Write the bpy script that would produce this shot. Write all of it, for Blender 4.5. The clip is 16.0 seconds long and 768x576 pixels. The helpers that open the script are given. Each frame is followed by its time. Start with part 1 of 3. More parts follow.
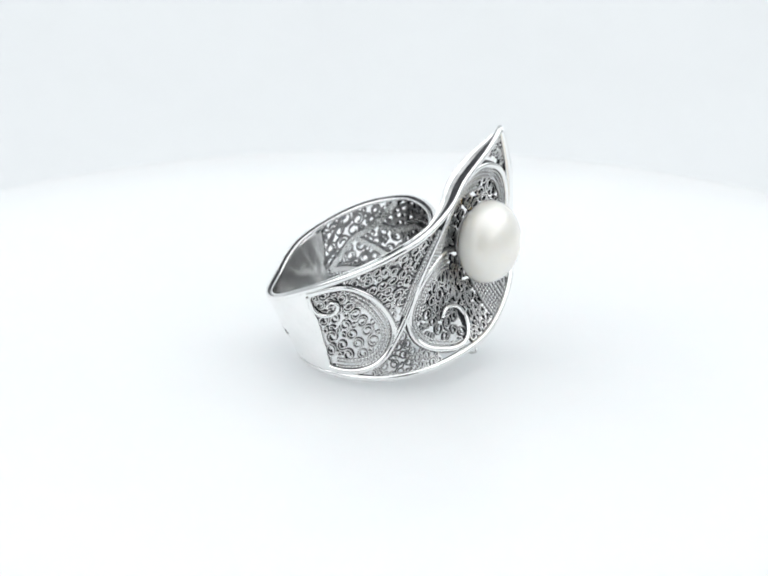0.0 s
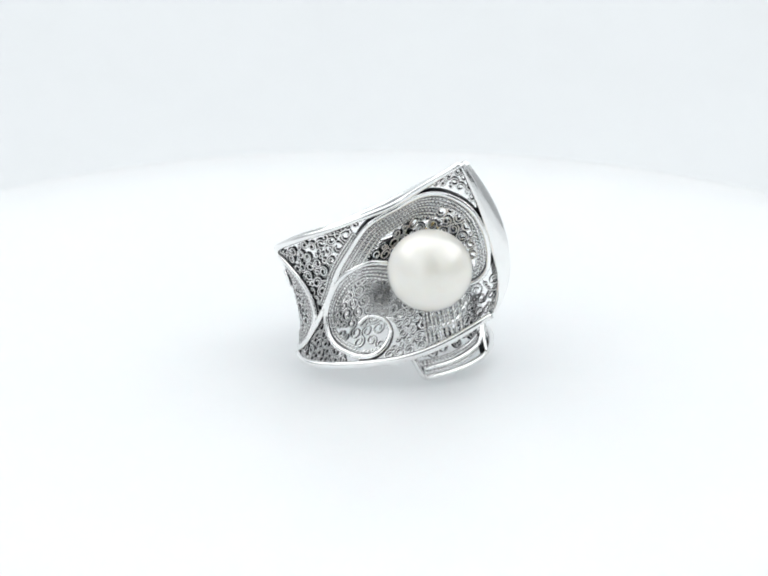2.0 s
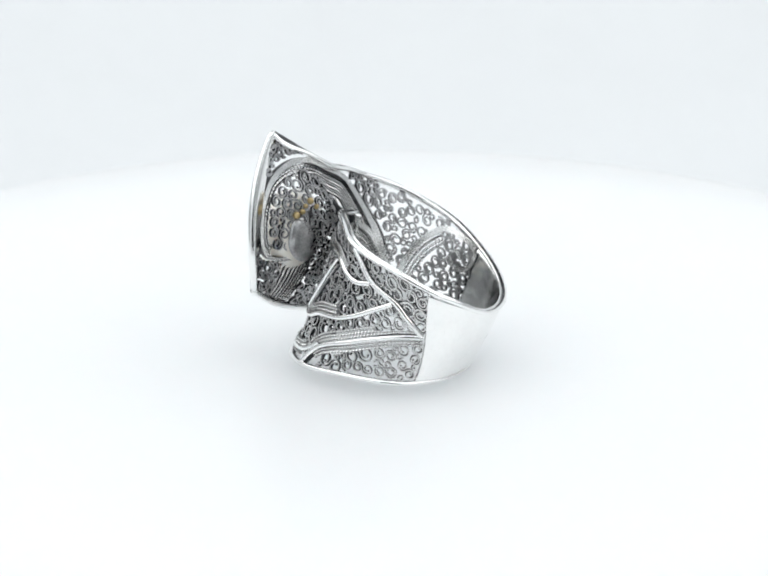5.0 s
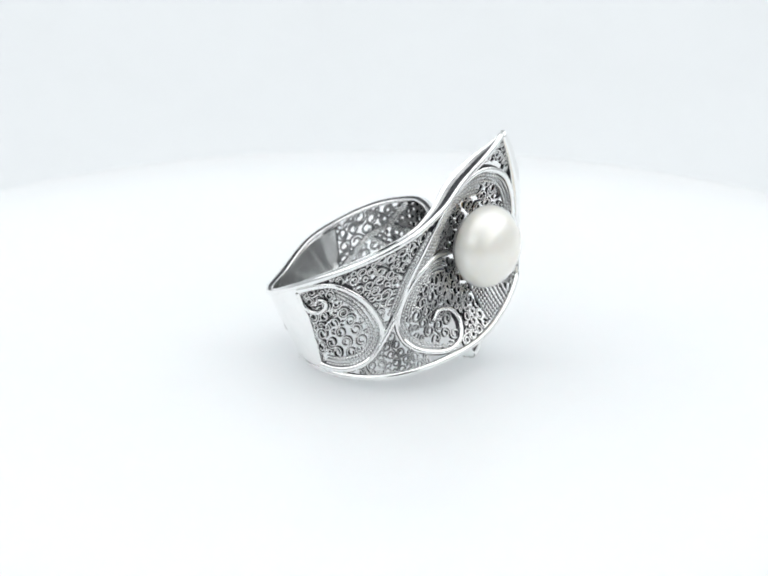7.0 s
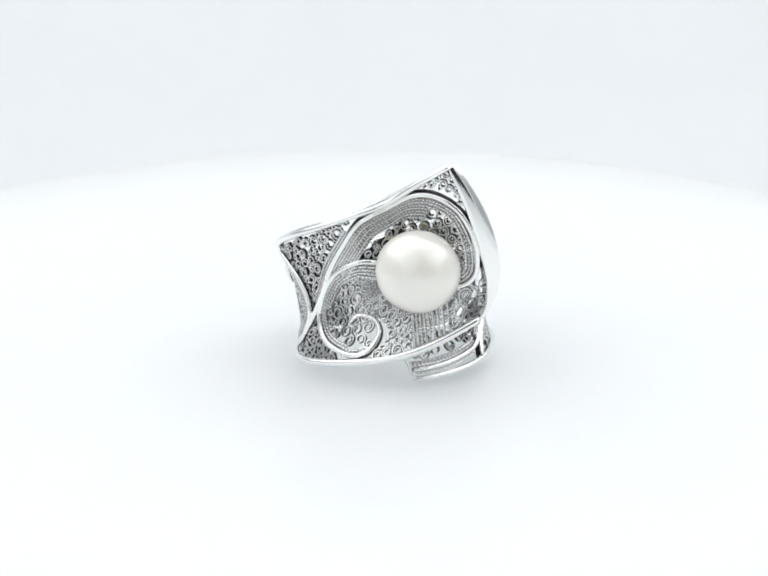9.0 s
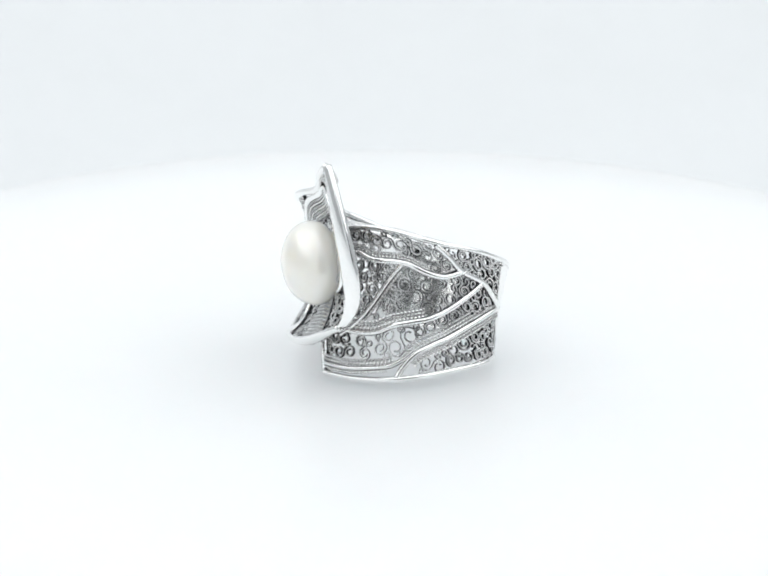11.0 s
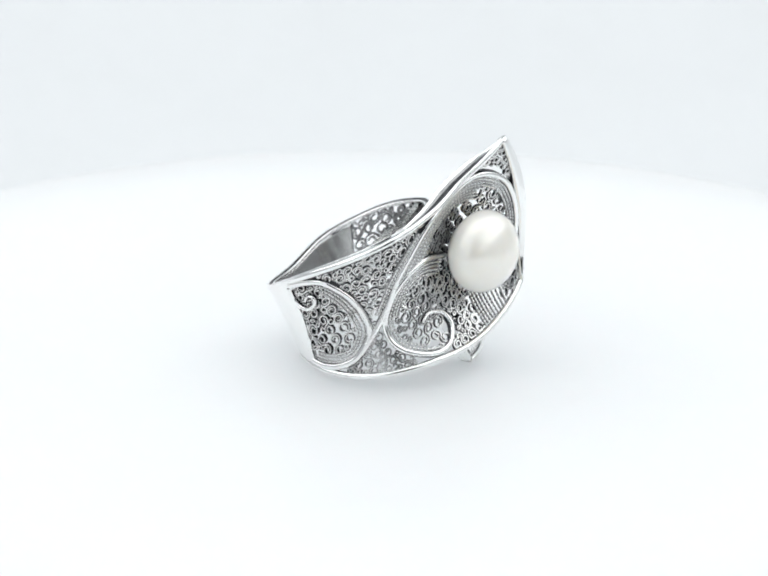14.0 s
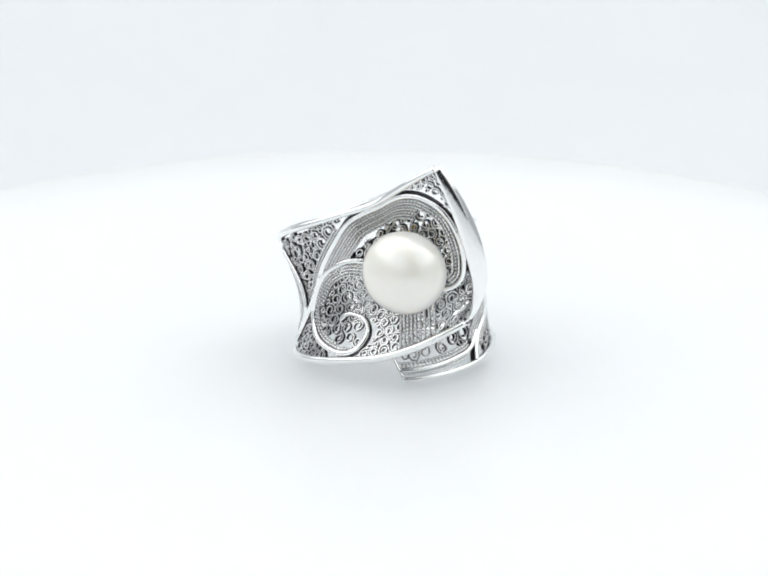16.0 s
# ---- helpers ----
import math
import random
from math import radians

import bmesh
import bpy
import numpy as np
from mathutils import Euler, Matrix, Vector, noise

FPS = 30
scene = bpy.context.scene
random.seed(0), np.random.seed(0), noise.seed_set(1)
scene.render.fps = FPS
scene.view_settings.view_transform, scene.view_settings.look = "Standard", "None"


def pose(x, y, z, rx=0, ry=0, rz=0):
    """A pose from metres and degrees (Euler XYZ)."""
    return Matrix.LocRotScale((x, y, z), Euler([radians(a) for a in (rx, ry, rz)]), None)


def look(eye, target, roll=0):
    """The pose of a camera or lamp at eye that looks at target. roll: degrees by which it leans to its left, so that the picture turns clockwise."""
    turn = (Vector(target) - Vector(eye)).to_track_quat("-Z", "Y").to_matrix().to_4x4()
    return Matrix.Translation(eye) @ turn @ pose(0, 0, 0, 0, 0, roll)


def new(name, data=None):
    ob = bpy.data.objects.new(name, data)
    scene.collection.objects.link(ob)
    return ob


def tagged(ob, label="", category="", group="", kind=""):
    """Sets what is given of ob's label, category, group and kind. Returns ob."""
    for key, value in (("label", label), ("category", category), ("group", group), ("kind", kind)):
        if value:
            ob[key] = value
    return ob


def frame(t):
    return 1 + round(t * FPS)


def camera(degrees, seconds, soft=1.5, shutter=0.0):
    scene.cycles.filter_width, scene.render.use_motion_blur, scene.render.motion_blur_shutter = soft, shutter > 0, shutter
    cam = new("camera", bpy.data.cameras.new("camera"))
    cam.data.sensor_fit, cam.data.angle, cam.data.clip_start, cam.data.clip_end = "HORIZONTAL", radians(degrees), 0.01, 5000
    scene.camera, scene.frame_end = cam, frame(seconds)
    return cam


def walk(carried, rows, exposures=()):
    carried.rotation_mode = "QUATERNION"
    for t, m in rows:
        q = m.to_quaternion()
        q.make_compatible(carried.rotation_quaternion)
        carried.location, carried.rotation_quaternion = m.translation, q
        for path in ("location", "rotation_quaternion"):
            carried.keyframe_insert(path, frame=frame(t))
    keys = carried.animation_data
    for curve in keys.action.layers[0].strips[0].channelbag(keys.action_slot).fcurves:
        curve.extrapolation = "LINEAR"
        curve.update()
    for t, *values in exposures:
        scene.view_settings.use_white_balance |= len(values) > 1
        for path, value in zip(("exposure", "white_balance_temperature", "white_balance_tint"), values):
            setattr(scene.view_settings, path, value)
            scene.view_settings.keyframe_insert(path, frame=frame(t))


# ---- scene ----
# A silver filigree ring with a pearl turns on a small white turntable inside a photo light tent.

# ---- camera ----
cam = camera(9.43, 16.0, soft=2.0)
cam.data.dof.use_dof, cam.data.dof.focus_distance, cam.data.dof.aperture_fstop = True, 0.438, 50.0
EYE = Vector((0.0, -0.42, 0.1565))
AIM = EYE + Vector((-0.0006, 1.0, -0.3562)) * 0.42
walk(cam, [(0.0, look(EYE, AIM, 0.27)), (16.0, look(EYE, AIM, 0.27))], exposures=[(0.0, 0.0), (16.0, 0.0)])

# ---- light ----
world = bpy.data.worlds.new("dim_room")
scene.world = world
world.use_nodes = True
world.node_tree.nodes["Background"].inputs[0].default_value = (0.5, 0.52, 0.55, 1)
world.node_tree.nodes["Background"].inputs[1].default_value = 0.05


def panel_lamp(name, place, target, size_x, size_y, watts, colour):
    lamp = bpy.data.lights.new(name, "AREA")
    lamp.shape, lamp.size, lamp.size_y, lamp.energy, lamp.color = "RECTANGLE", size_x, size_y, watts, colour
    ob = new(name, lamp)
    ob.matrix_world = look(place, target)
    return ob


COOL = (0.995, 1.0, 1.0)
panel_lamp("roof_light_panel", (0.0, 0.0, 0.435), (0.0, 0.001, 0.0), 0.54, 0.54, 0.845, COOL)
panel_lamp("side_light_panel_west", (-0.285, -0.04, 0.2), (0.0, -0.04, 0.13), 0.54, 0.40, 0.82, COOL)
panel_lamp("side_light_panel_east", (0.285, -0.04, 0.2), (0.0, -0.04, 0.13), 0.54, 0.40, 0.82, COOL)


# ---- materials ----
def material(name, colour, rough, metal=0.0, coat=0.0):
    m = bpy.data.materials.new(name)
    m.use_nodes = True
    b = m.node_tree.nodes["Principled BSDF"]
    b.inputs["Base Color"].default_value = (*colour, 1)
    b.inputs["Roughness"].default_value = rough
    b.inputs["Metallic"].default_value = metal
    b.inputs["Coat Weight"].default_value = coat
    return m, m.node_tree, b


def mottled(name, low, high, size, rough, metal=0.0, coat=0.0, relief=0.0, rough_spread=0.08, detail=4.0):
    """Two scales of noise in the colour, the gloss and, where wanted, the relief."""
    m, tree, b = material(name, low, rough, metal, coat)
    n, link = tree.nodes, tree.links
    tc = n.new("ShaderNodeTexCoord")
    coarse, fine = n.new("ShaderNodeTexNoise"), n.new("ShaderNodeTexNoise")
    for node, scale in ((coarse, 1.0 / size), (fine, 9.0 / size)):
        node.inputs["Scale"].default_value = scale
        node.inputs["Detail"].default_value = detail
        link.new(tc.outputs["Object"], node.inputs["Vector"])
    mix = n.new("ShaderNodeMath")
    mix.operation = "MULTIPLY_ADD"
    mix.inputs[1].default_value = 0.4
    link.new(fine.outputs["Fac"], mix.inputs[0])
    half = n.new("ShaderNodeMath")
    half.operation = "MULTIPLY"
    half.inputs[1].default_value = 0.6
    link.new(coarse.outputs["Fac"], half.inputs[0])
    link.new(half.outputs[0], mix.inputs[2])
    ramp = n.new("ShaderNodeValToRGB")
    ramp.color_ramp.elements[0].position, ramp.color_ramp.elements[1].position = 0.33, 0.67
    ramp.color_ramp.elements[0].color, ramp.color_ramp.elements[1].color = (*low, 1), (*high, 1)
    link.new(mix.outputs[0], ramp.inputs[0])
    link.new(ramp.outputs[0], b.inputs["Base Color"])
    gloss = n.new("ShaderNodeMapRange")
    gloss.inputs["To Min"].default_value, gloss.inputs["To Max"].default_value = rough - rough_spread, rough + rough_spread
    link.new(mix.outputs[0], gloss.inputs["Value"])
    link.new(gloss.outputs[0], b.inputs["Roughness"])
    if relief:
        bump = n.new("ShaderNodeBump")
        bump.inputs["Strength"].default_value = 0.35
        bump.inputs["Distance"].default_value = relief
        link.new(mix.outputs[0], bump.inputs["Height"])
        link.new(bump.outputs[0], b.inputs["Normal"])
    return m


SILVER = mottled("polished_silver", (0.90, 0.90, 0.89), (0.97, 0.97, 0.96), 0.004, 0.13, 1.0, relief=0.00003, rough_spread=0.05)
BRIGHT_WIRE = mottled("rubbed_silver_wire", (0.82, 0.82, 0.81), (0.96, 0.96, 0.95), 0.0012, 0.26, 1.0, relief=0.00003)
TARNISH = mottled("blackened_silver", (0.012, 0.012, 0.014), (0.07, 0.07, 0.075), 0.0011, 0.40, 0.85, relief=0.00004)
DULL = mottled("dulled_silver", (0.26, 0.26, 0.265), (0.62, 0.62, 0.625), 0.0016, 0.36, 0.95, relief=0.00003)
PEARL = mottled("pearl_nacre", (0.97, 0.92, 0.835), (0.985, 0.95, 0.885), 0.008, 0.30, 0.0, 1.0, rough_spread=0.03, detail=1.0)
nacre = PEARL.node_tree.nodes["Principled BSDF"].inputs
nacre["Coat Roughness"].default_value, nacre["Coat IOR"].default_value, nacre["IOR"].default_value = 0.11, 2.1, 1.75
nacre["Subsurface Weight"].default_value, nacre["Subsurface Scale"].default_value = 0.35, 0.002
nacre["Subsurface Radius"].default_value = (1.0, 0.9, 0.75)
GLUE = mottled("old_brass_peg", (0.40, 0.30, 0.14), (0.58, 0.46, 0.25), 0.001, 0.35, 0.9)
ACRYLIC = mottled("white_acrylic", (0.865, 0.893, 0.91), (0.88, 0.908, 0.925), 0.05, 0.34, 0.0, rough_spread=0.05)
slab_gloss = ACRYLIC.node_tree.nodes["Principled BSDF"].inputs
slab_gloss["Subsurface Weight"].default_value, slab_gloss["Subsurface Scale"].default_value = 1.0, 0.02
slab_gloss["Subsurface Radius"].default_value = (0.95, 1.0, 1.0)
PAPER = mottled("white_backdrop_paper", (0.752, 0.772, 0.785), (0.772, 0.792, 0.805), 0.03, 0.7, relief=0.0001)
GREY_CLOTH = mottled("grey_cloth", (0.47, 0.48, 0.49), (0.53, 0.54, 0.55), 0.01, 0.85, relief=0.0002)
FABRIC = mottled("white_tent_fabric", (0.80, 0.82, 0.83), (0.84, 0.86, 0.87), 0.01, 0.85, relief=0.0002)


# ---- helpers of this scene ----
def part(name, bm, mats, parent, label="", smooth=True, kind=""):
    me = bpy.data.meshes.new(name)
    bm.to_mesh(me)
    bm.free()
    for m in (mats if isinstance(mats, (tuple, list)) else (mats,)):
        me.materials.append(m)
    if smooth:
        me.polygons.foreach_set("use_smooth", [True] * len(me.polygons))
    ob = new(name, me)
    ob.parent = parent
    return tagged(ob, label, kind=kind)


def grid_faces(bm, rows, close_rows=False, close_cols=False, mat=0):
    """Quads between rows of vertices."""
    n, m = len(rows), len(rows[0])
    for i in range(n if close_rows else n - 1):
        for j in range(m if close_cols else m - 1):
            a, b = rows[i], rows[(i + 1) % n]
            f = bm.faces.new((a[j], b[j], b[(j + 1) % m], a[(j + 1) % m]))
            f.material_index = mat


def tube(bm, path, across, up, outline, caps=True, mats=None):
    """Sweeps a closed outline [(a, b), ...] along path; across and up are vectors at each point; outline may be a function of the index."""
    rows = []
    for i, p in enumerate(path):
        o = outline(i) if callable(outline) else outline
        rows.append([bm.verts.new(p + across[i] * a + up[i] * b) for a, b in o])
    m = len(rows[0])
    for i in range(len(rows) - 1):
        for j in range(m):
            f = bm.faces.new((rows[i][j], rows[i][(j + 1) % m], rows[i + 1][(j + 1) % m], rows[i + 1][j]))
            f.material_index = mats[j] if mats else 0
    if caps:
        bm.faces.new(rows[0][::-1])
        bm.faces.new(rows[-1])


def oval(ra, rb, n=10):
    return [(ra * math.cos(2 * math.pi * k / n), rb * math.sin(2 * math.pi * k / n)) for k in range(n)]


def glide(knots, x):
    """A smooth curve through knots [(x, a, b), ...]."""
    i = 0
    while i < len(knots) - 2 and x > knots[i + 1][0]:
        i += 1
    out = []
    k0, k1 = knots[i], knots[i + 1]
    h = k1[0] - k0[0]
    s = (x - k0[0]) / h
    for c in range(1, len(k0)):
        def slope(j):
            lo, hi = knots[max(j - 1, 0)], knots[min(j + 1, len(knots) - 1)]
            return (hi[c] - lo[c]) / (hi[0] - lo[0])
        m0, m1 = slope(i) * h, slope(i + 1) * h
        out.append((2 * s**3 - 3 * s**2 + 1) * k0[c] + (s**3 - 2 * s**2 + s) * m0 + (3 * s**2 - 2 * s**3) * k1[c] + (s**3 - s**2) * m1)
    return out


# ---- the setting ----
def turntable():
    base = tagged(new("turntable"), "round white acrylic turntable, slowly turning under the ring", "turntable")
    R, H = 0.0655, 0.016
    profile = [(0.0, 0.0), (R * 0.3, 0.0), (R * 0.6, 0.0), (R - 0.0012, 0.0), (R - 0.0004, -0.0003), (R, -0.0012), (R, -H + 0.001), (R - 0.001, -H), (0.0, -H)]
    bm = bmesh.new()
    rows = []
    for k in range(128):
        a = 2 * math.pi * k / 128
        rows.append([bm.verts.new((r * math.cos(a), r * math.sin(a), z)) for r, z in profile])
    grid_faces(bm, rows, close_rows=True)
    bmesh.ops.remove_doubles(bm, verts=bm.verts, dist=1e-7)
    bmesh.ops.recalc_face_normals(bm, faces=bm.faces)
    part("disc", bm, ACRYLIC, base)
    bm = bmesh.new()
    bmesh.ops.create_cone(bm, cap_ends=True, segments=64, radius1=0.045, radius2=0.042, depth=0.012)
    bmesh.ops.translate(bm, verts=bm.verts, vec=(0, 0, -H - 0.006))
    part("foot", bm, ACRYLIC, base, smooth=False)
    return base


FLOOR_Z = -0.028


def backdrop_sheet():
    """A sheet of paper that lies on the tent's floor and sweeps up behind."""
    bm = bmesh.new()
    profile = [(-0.36, 0.0), (-0.1, 0.0), (0.08, 0.0)]
    for k in range(1, 13):
        a = math.radians(7.5 * k)
        profile.append((0.08 + 0.15 * math.sin(a), 0.15 - 0.15 * math.cos(a)))
    profile.append((0.23, 0.455))
    rows = [[bm.verts.new((x, y, FLOOR_Z + z)) for x in np.linspace(-0.29, 0.29, 9)] for y, z in profile]
    low = [[bm.verts.new((v.co.x, v.co.y + 0.001, v.co.z - 0.001)) for v in row] for row in rows]
    grid_faces(bm, rows)
    grid_faces(bm, low)
    bmesh.ops.recalc_face_normals(bm, faces=bm.faces)
    return tagged(part("backdrop", bm, PAPER, None), "white paper backdrop sweeping up behind the turntable", "backdrop", kind="structure")


def slab(name, x0, x1, y0, y1, z0, z1, mat, label, category):
    bm = bmesh.new()
    bmesh.ops.create_cube(bm, size=1.0)
    for v in bm.verts:
        v.co = Vector(((x0 + x1) / 2 + v.co.x * (x1 - x0), (y0 + y1) / 2 + v.co.y * (y1 - y0), (z0 + z1) / 2 + v.co.z * (z1 - z0)))
    ob = part(name, bm, mat, None, smooth=False)
    return tagged(ob, label, category, kind="structure")


def front_wall():
    """The tent's front, with a three-cornered opening between its flaps for the lens."""
    bm = bmesh.new()
    hole = [Vector((-0.095, -0.022)), Vector((0.23, -0.022)), Vector((0.03, 0.38))]
    frame_xz = [Vector((-0.30, FLOOR_Z - 0.002)), Vector((0.30, FLOOR_Z - 0.002)), Vector((0.30, 0.455)), Vector((-0.30, 0.455))]
    for y in (-0.345, -0.342):
        h = [bm.verts.new((p.x, y, p.y)) for p in hole]
        f = [bm.verts.new((p.x, y, p.y)) for p in frame_xz]
        for corners in ((f[0], f[1], h[1], h[0]), (f[1], f[2], h[2], h[1]), (f[2], f[3], h[2]), (f[3], f[0], h[0], h[2])):
            bm.faces.new(corners)
    bmesh.ops.recalc_face_normals(bm, faces=bm.faces)
    return tagged(part("wall_south", bm, FABRIC, None, smooth=False), "white fabric front of the light tent, flaps parted for the lens", "wall", kind="structure")


turntable_ob = turntable()
backdrop_sheet()
slab("floor", -0.30, 0.30, -0.345, 0.245, FLOOR_Z - 0.008, FLOOR_Z - 0.002, FABRIC, "white fabric floor of the light tent", "floor")
slab("wall_west", -0.303, -0.30, -0.345, 0.245, FLOOR_Z - 0.008, 0.455, GREY_CLOTH, "pale grey cloth side of the light tent", "wall")
slab("wall_east", 0.30, 0.303, -0.345, 0.245, FLOOR_Z - 0.008, 0.455, GREY_CLOTH, "pale grey cloth side of the light tent", "wall")
slab("wall_north", -0.303, 0.303, 0.245, 0.248, FLOOR_Z - 0.008, 0.455, FABRIC, "white fabric back of the light tent", "wall")
slab("ceiling", -0.303, 0.303, -0.345, 0.248, 0.455, 0.458, FABRIC, "white fabric roof of the light tent", "ceiling")
front_wall()

# ---- the ring: its curved wall ----
UNIT = 0.00042  # one profile unit in metres
LIFT = 30.9     # height of the profile's zero over the turntable
CENTRE_Y = 2.0
# turn round the finger in degrees, radius, height
TOP = [(4.2, 25.5, 21.9), (32.8, 18.7, 12.9), (61.4, 20.9, 8.4), (90.1, 24.8, 2.9), (118.7, 26.5, -3.4), (147.3, 26.8, -9.8), (176.0, 27.4, -15.0), (204.6, 26.6, -15.2),
       (233.2, 26.2, -9.0), (261.8, 21.1, -2.3), (290.5, 16.0, 1.3), (319.1, 11.3, 3.1), (347.7, 9.9, 3.5), (376.4, 10.6, 3.1), (413.0, 13.1, 0.9)]
BOTTOM = [(-14.0, 29.7, -15.0), (17.3, 25.4, -20.8), (56.6, 23.6, -24.9), (95.9, 23.4, -28.1), (135.2, 20.9, -29.6), (174.5, 20.2, -30.1), (213.8, 20.6, -29.9), (253.1, 23.5, -28.4),
          (292.4, 22.4, -27.2), (331.7, 21.8, -28.1), (378.0, 20.2, -29.5)]
# how far the wall is dished inwards half-way up, along the band
DISH = [(0.0, -2.2), (0.035, 5.5), (0.08, 5.5), (0.15, 4.0), (0.22, 3.5), (0.30, 1.5), (0.42, 0.0), (0.60, 0.0), (0.75, 1.2), (0.9, 0.8), (1.0, 0.0)]

# by how many degrees the lower rim runs ahead of the upper one, along the band
LEAN = [(0.0, -18.2), (0.04, -8.0), (0.09, 0.0), (0.2, 0.0), (0.5, 0.0), (0.72, 0.0), (0.82, -5.0), (0.92, -19.0), (1.0, -35.0)]


def rim_point(table, turn):
    r, z = glide(table, turn)
    a = radians(11.0 - turn)
    return Vector((r * math.cos(a), CENTRE_Y + r * math.sin(a), z))


def wall_raw(u, v):
    """The band's outer face: u from the pearl's end (0) round to the tucked-in end (1), v from the lower rim (0) to the upper (1)."""
    tt = TOP[0][0] + u * (TOP[-1][0] - TOP[0][0])
    tb = tt + glide(LEAN, u)[0]
    p = rim_point(BOTTOM, tb).lerp(rim_point(TOP, tt), v)
    a = radians(11.0 - (tb + (tt - tb) * v))
    belly = 4 * v * (1 - v)
    p -= Vector((math.cos(a), math.sin(a), 0)) * glide(DISH, u)[0] * belly
    if u < 0.09 and v < 0.3:
        p += Vector((math.sin(a), -math.cos(a), 0)) * 3.2 * (1 - u / 0.09) ** 2 * (1 - v / 0.3) ** 2
        p.z += 1.3 * (1 - u / 0.09) ** 2 * (1 - v / 0.3) ** 2
    if u > 0.9:
        p += Vector((math.sin(a), -math.cos(a), 0)) * 2.2 * belly * ((u - 0.9) / 0.1) ** 2
    if u < 0.06:
        p += Vector((-math.sin(a), math.cos(a), 0)) * 2.0 * belly * (1 - u / 0.06) ** 2
    return p


NU, NV = 820, 40
GRID = np.array([[wall_raw(i / NU, j / NV) for j in range(-1, NV + 2)] for i in range(-2, NU + 3)])


def wall(u, v, out=0.0):
    """A place on the band's wall in metres, out: units outwards from its face."""
    x, y = min(max(u, 0.0), 1.0) * NU + 2, min(max(v, 0.0), 1.0) * NV + 1
    i, j = min(int(x), NU + 2), min(int(y), NV + 1)
    s, t = x - i, y - j
    q = GRID[i:i + 2, j:j + 2]
    p = (q[0, 0] * (1 - s) + q[1, 0] * s) * (1 - t) + (q[0, 1] * (1 - s) + q[1, 1] * s) * t
    du = (q[1, 0] - q[0, 0]) * (1 - t) + (q[1, 1] - q[0, 1]) * t
    dv = (q[0, 1] - q[0, 0]) * (1 - s) + (q[1, 1] - q[1, 0]) * s
    n = np.cross(dv, du)
    n = n / (np.linalg.norm(n) + 1e-12)
    p = p + n * out
    return Vector((p[0], p[1], p[2] + LIFT)) * UNIT, Vector(n)


def frames_along(points, normals):
    """Across and up vectors along a path."""
    across, up = [], []
    for i in range(len(points)):
        t = (points[min(i + 1, len(points) - 1)] - points[max(i - 1, 0)]).normalized()
        a = t.cross(normals[i]).normalized()
        across.append(a)
        up.append(a.cross(t).normalized())
    return across, up


def plate(name, left, right, nu, nv, thick, mats, parent, label=""):
    """A curved sheet of the wall with thickness, between two side lines u(v)."""
    bm = bmesh.new()
    outer, inner = [], []
    for i in range(nu + 1):
        ro, ri = [], []
        for j in range(nv + 1):
            v = j / nv
            u = left(v) + (right(v) - left(v)) * i / nu
            ro.append(bm.verts.new(wall(u, v, 0.25)[0]))
            ri.append(bm.verts.new(wall(u, v, 0.25 - thick)[0]))
        outer.append(ro)
        inner.append(ri)
    grid_faces(bm, outer)
    grid_faces(bm, inner)
    ring_o = outer[0] + [r[-1] for r in outer[1:]] + outer[-1][-2::-1] + [r[0] for r in outer[-2:0:-1]]
    ring_i = inner[0] + [r[-1] for r in inner[1:]] + inner[-1][-2::-1] + [r[0] for r in inner[-2:0:-1]]
    grid_faces(bm, [ring_o, ring_i], close_cols=True)
    bmesh.ops.recalc_face_normals(bm, faces=bm.faces)
    return part(name, bm, mats, parent, label)


ring = tagged(new("ring"), "oxidised silver filigree ring with a white pearl, lying on the turntable", "ring")


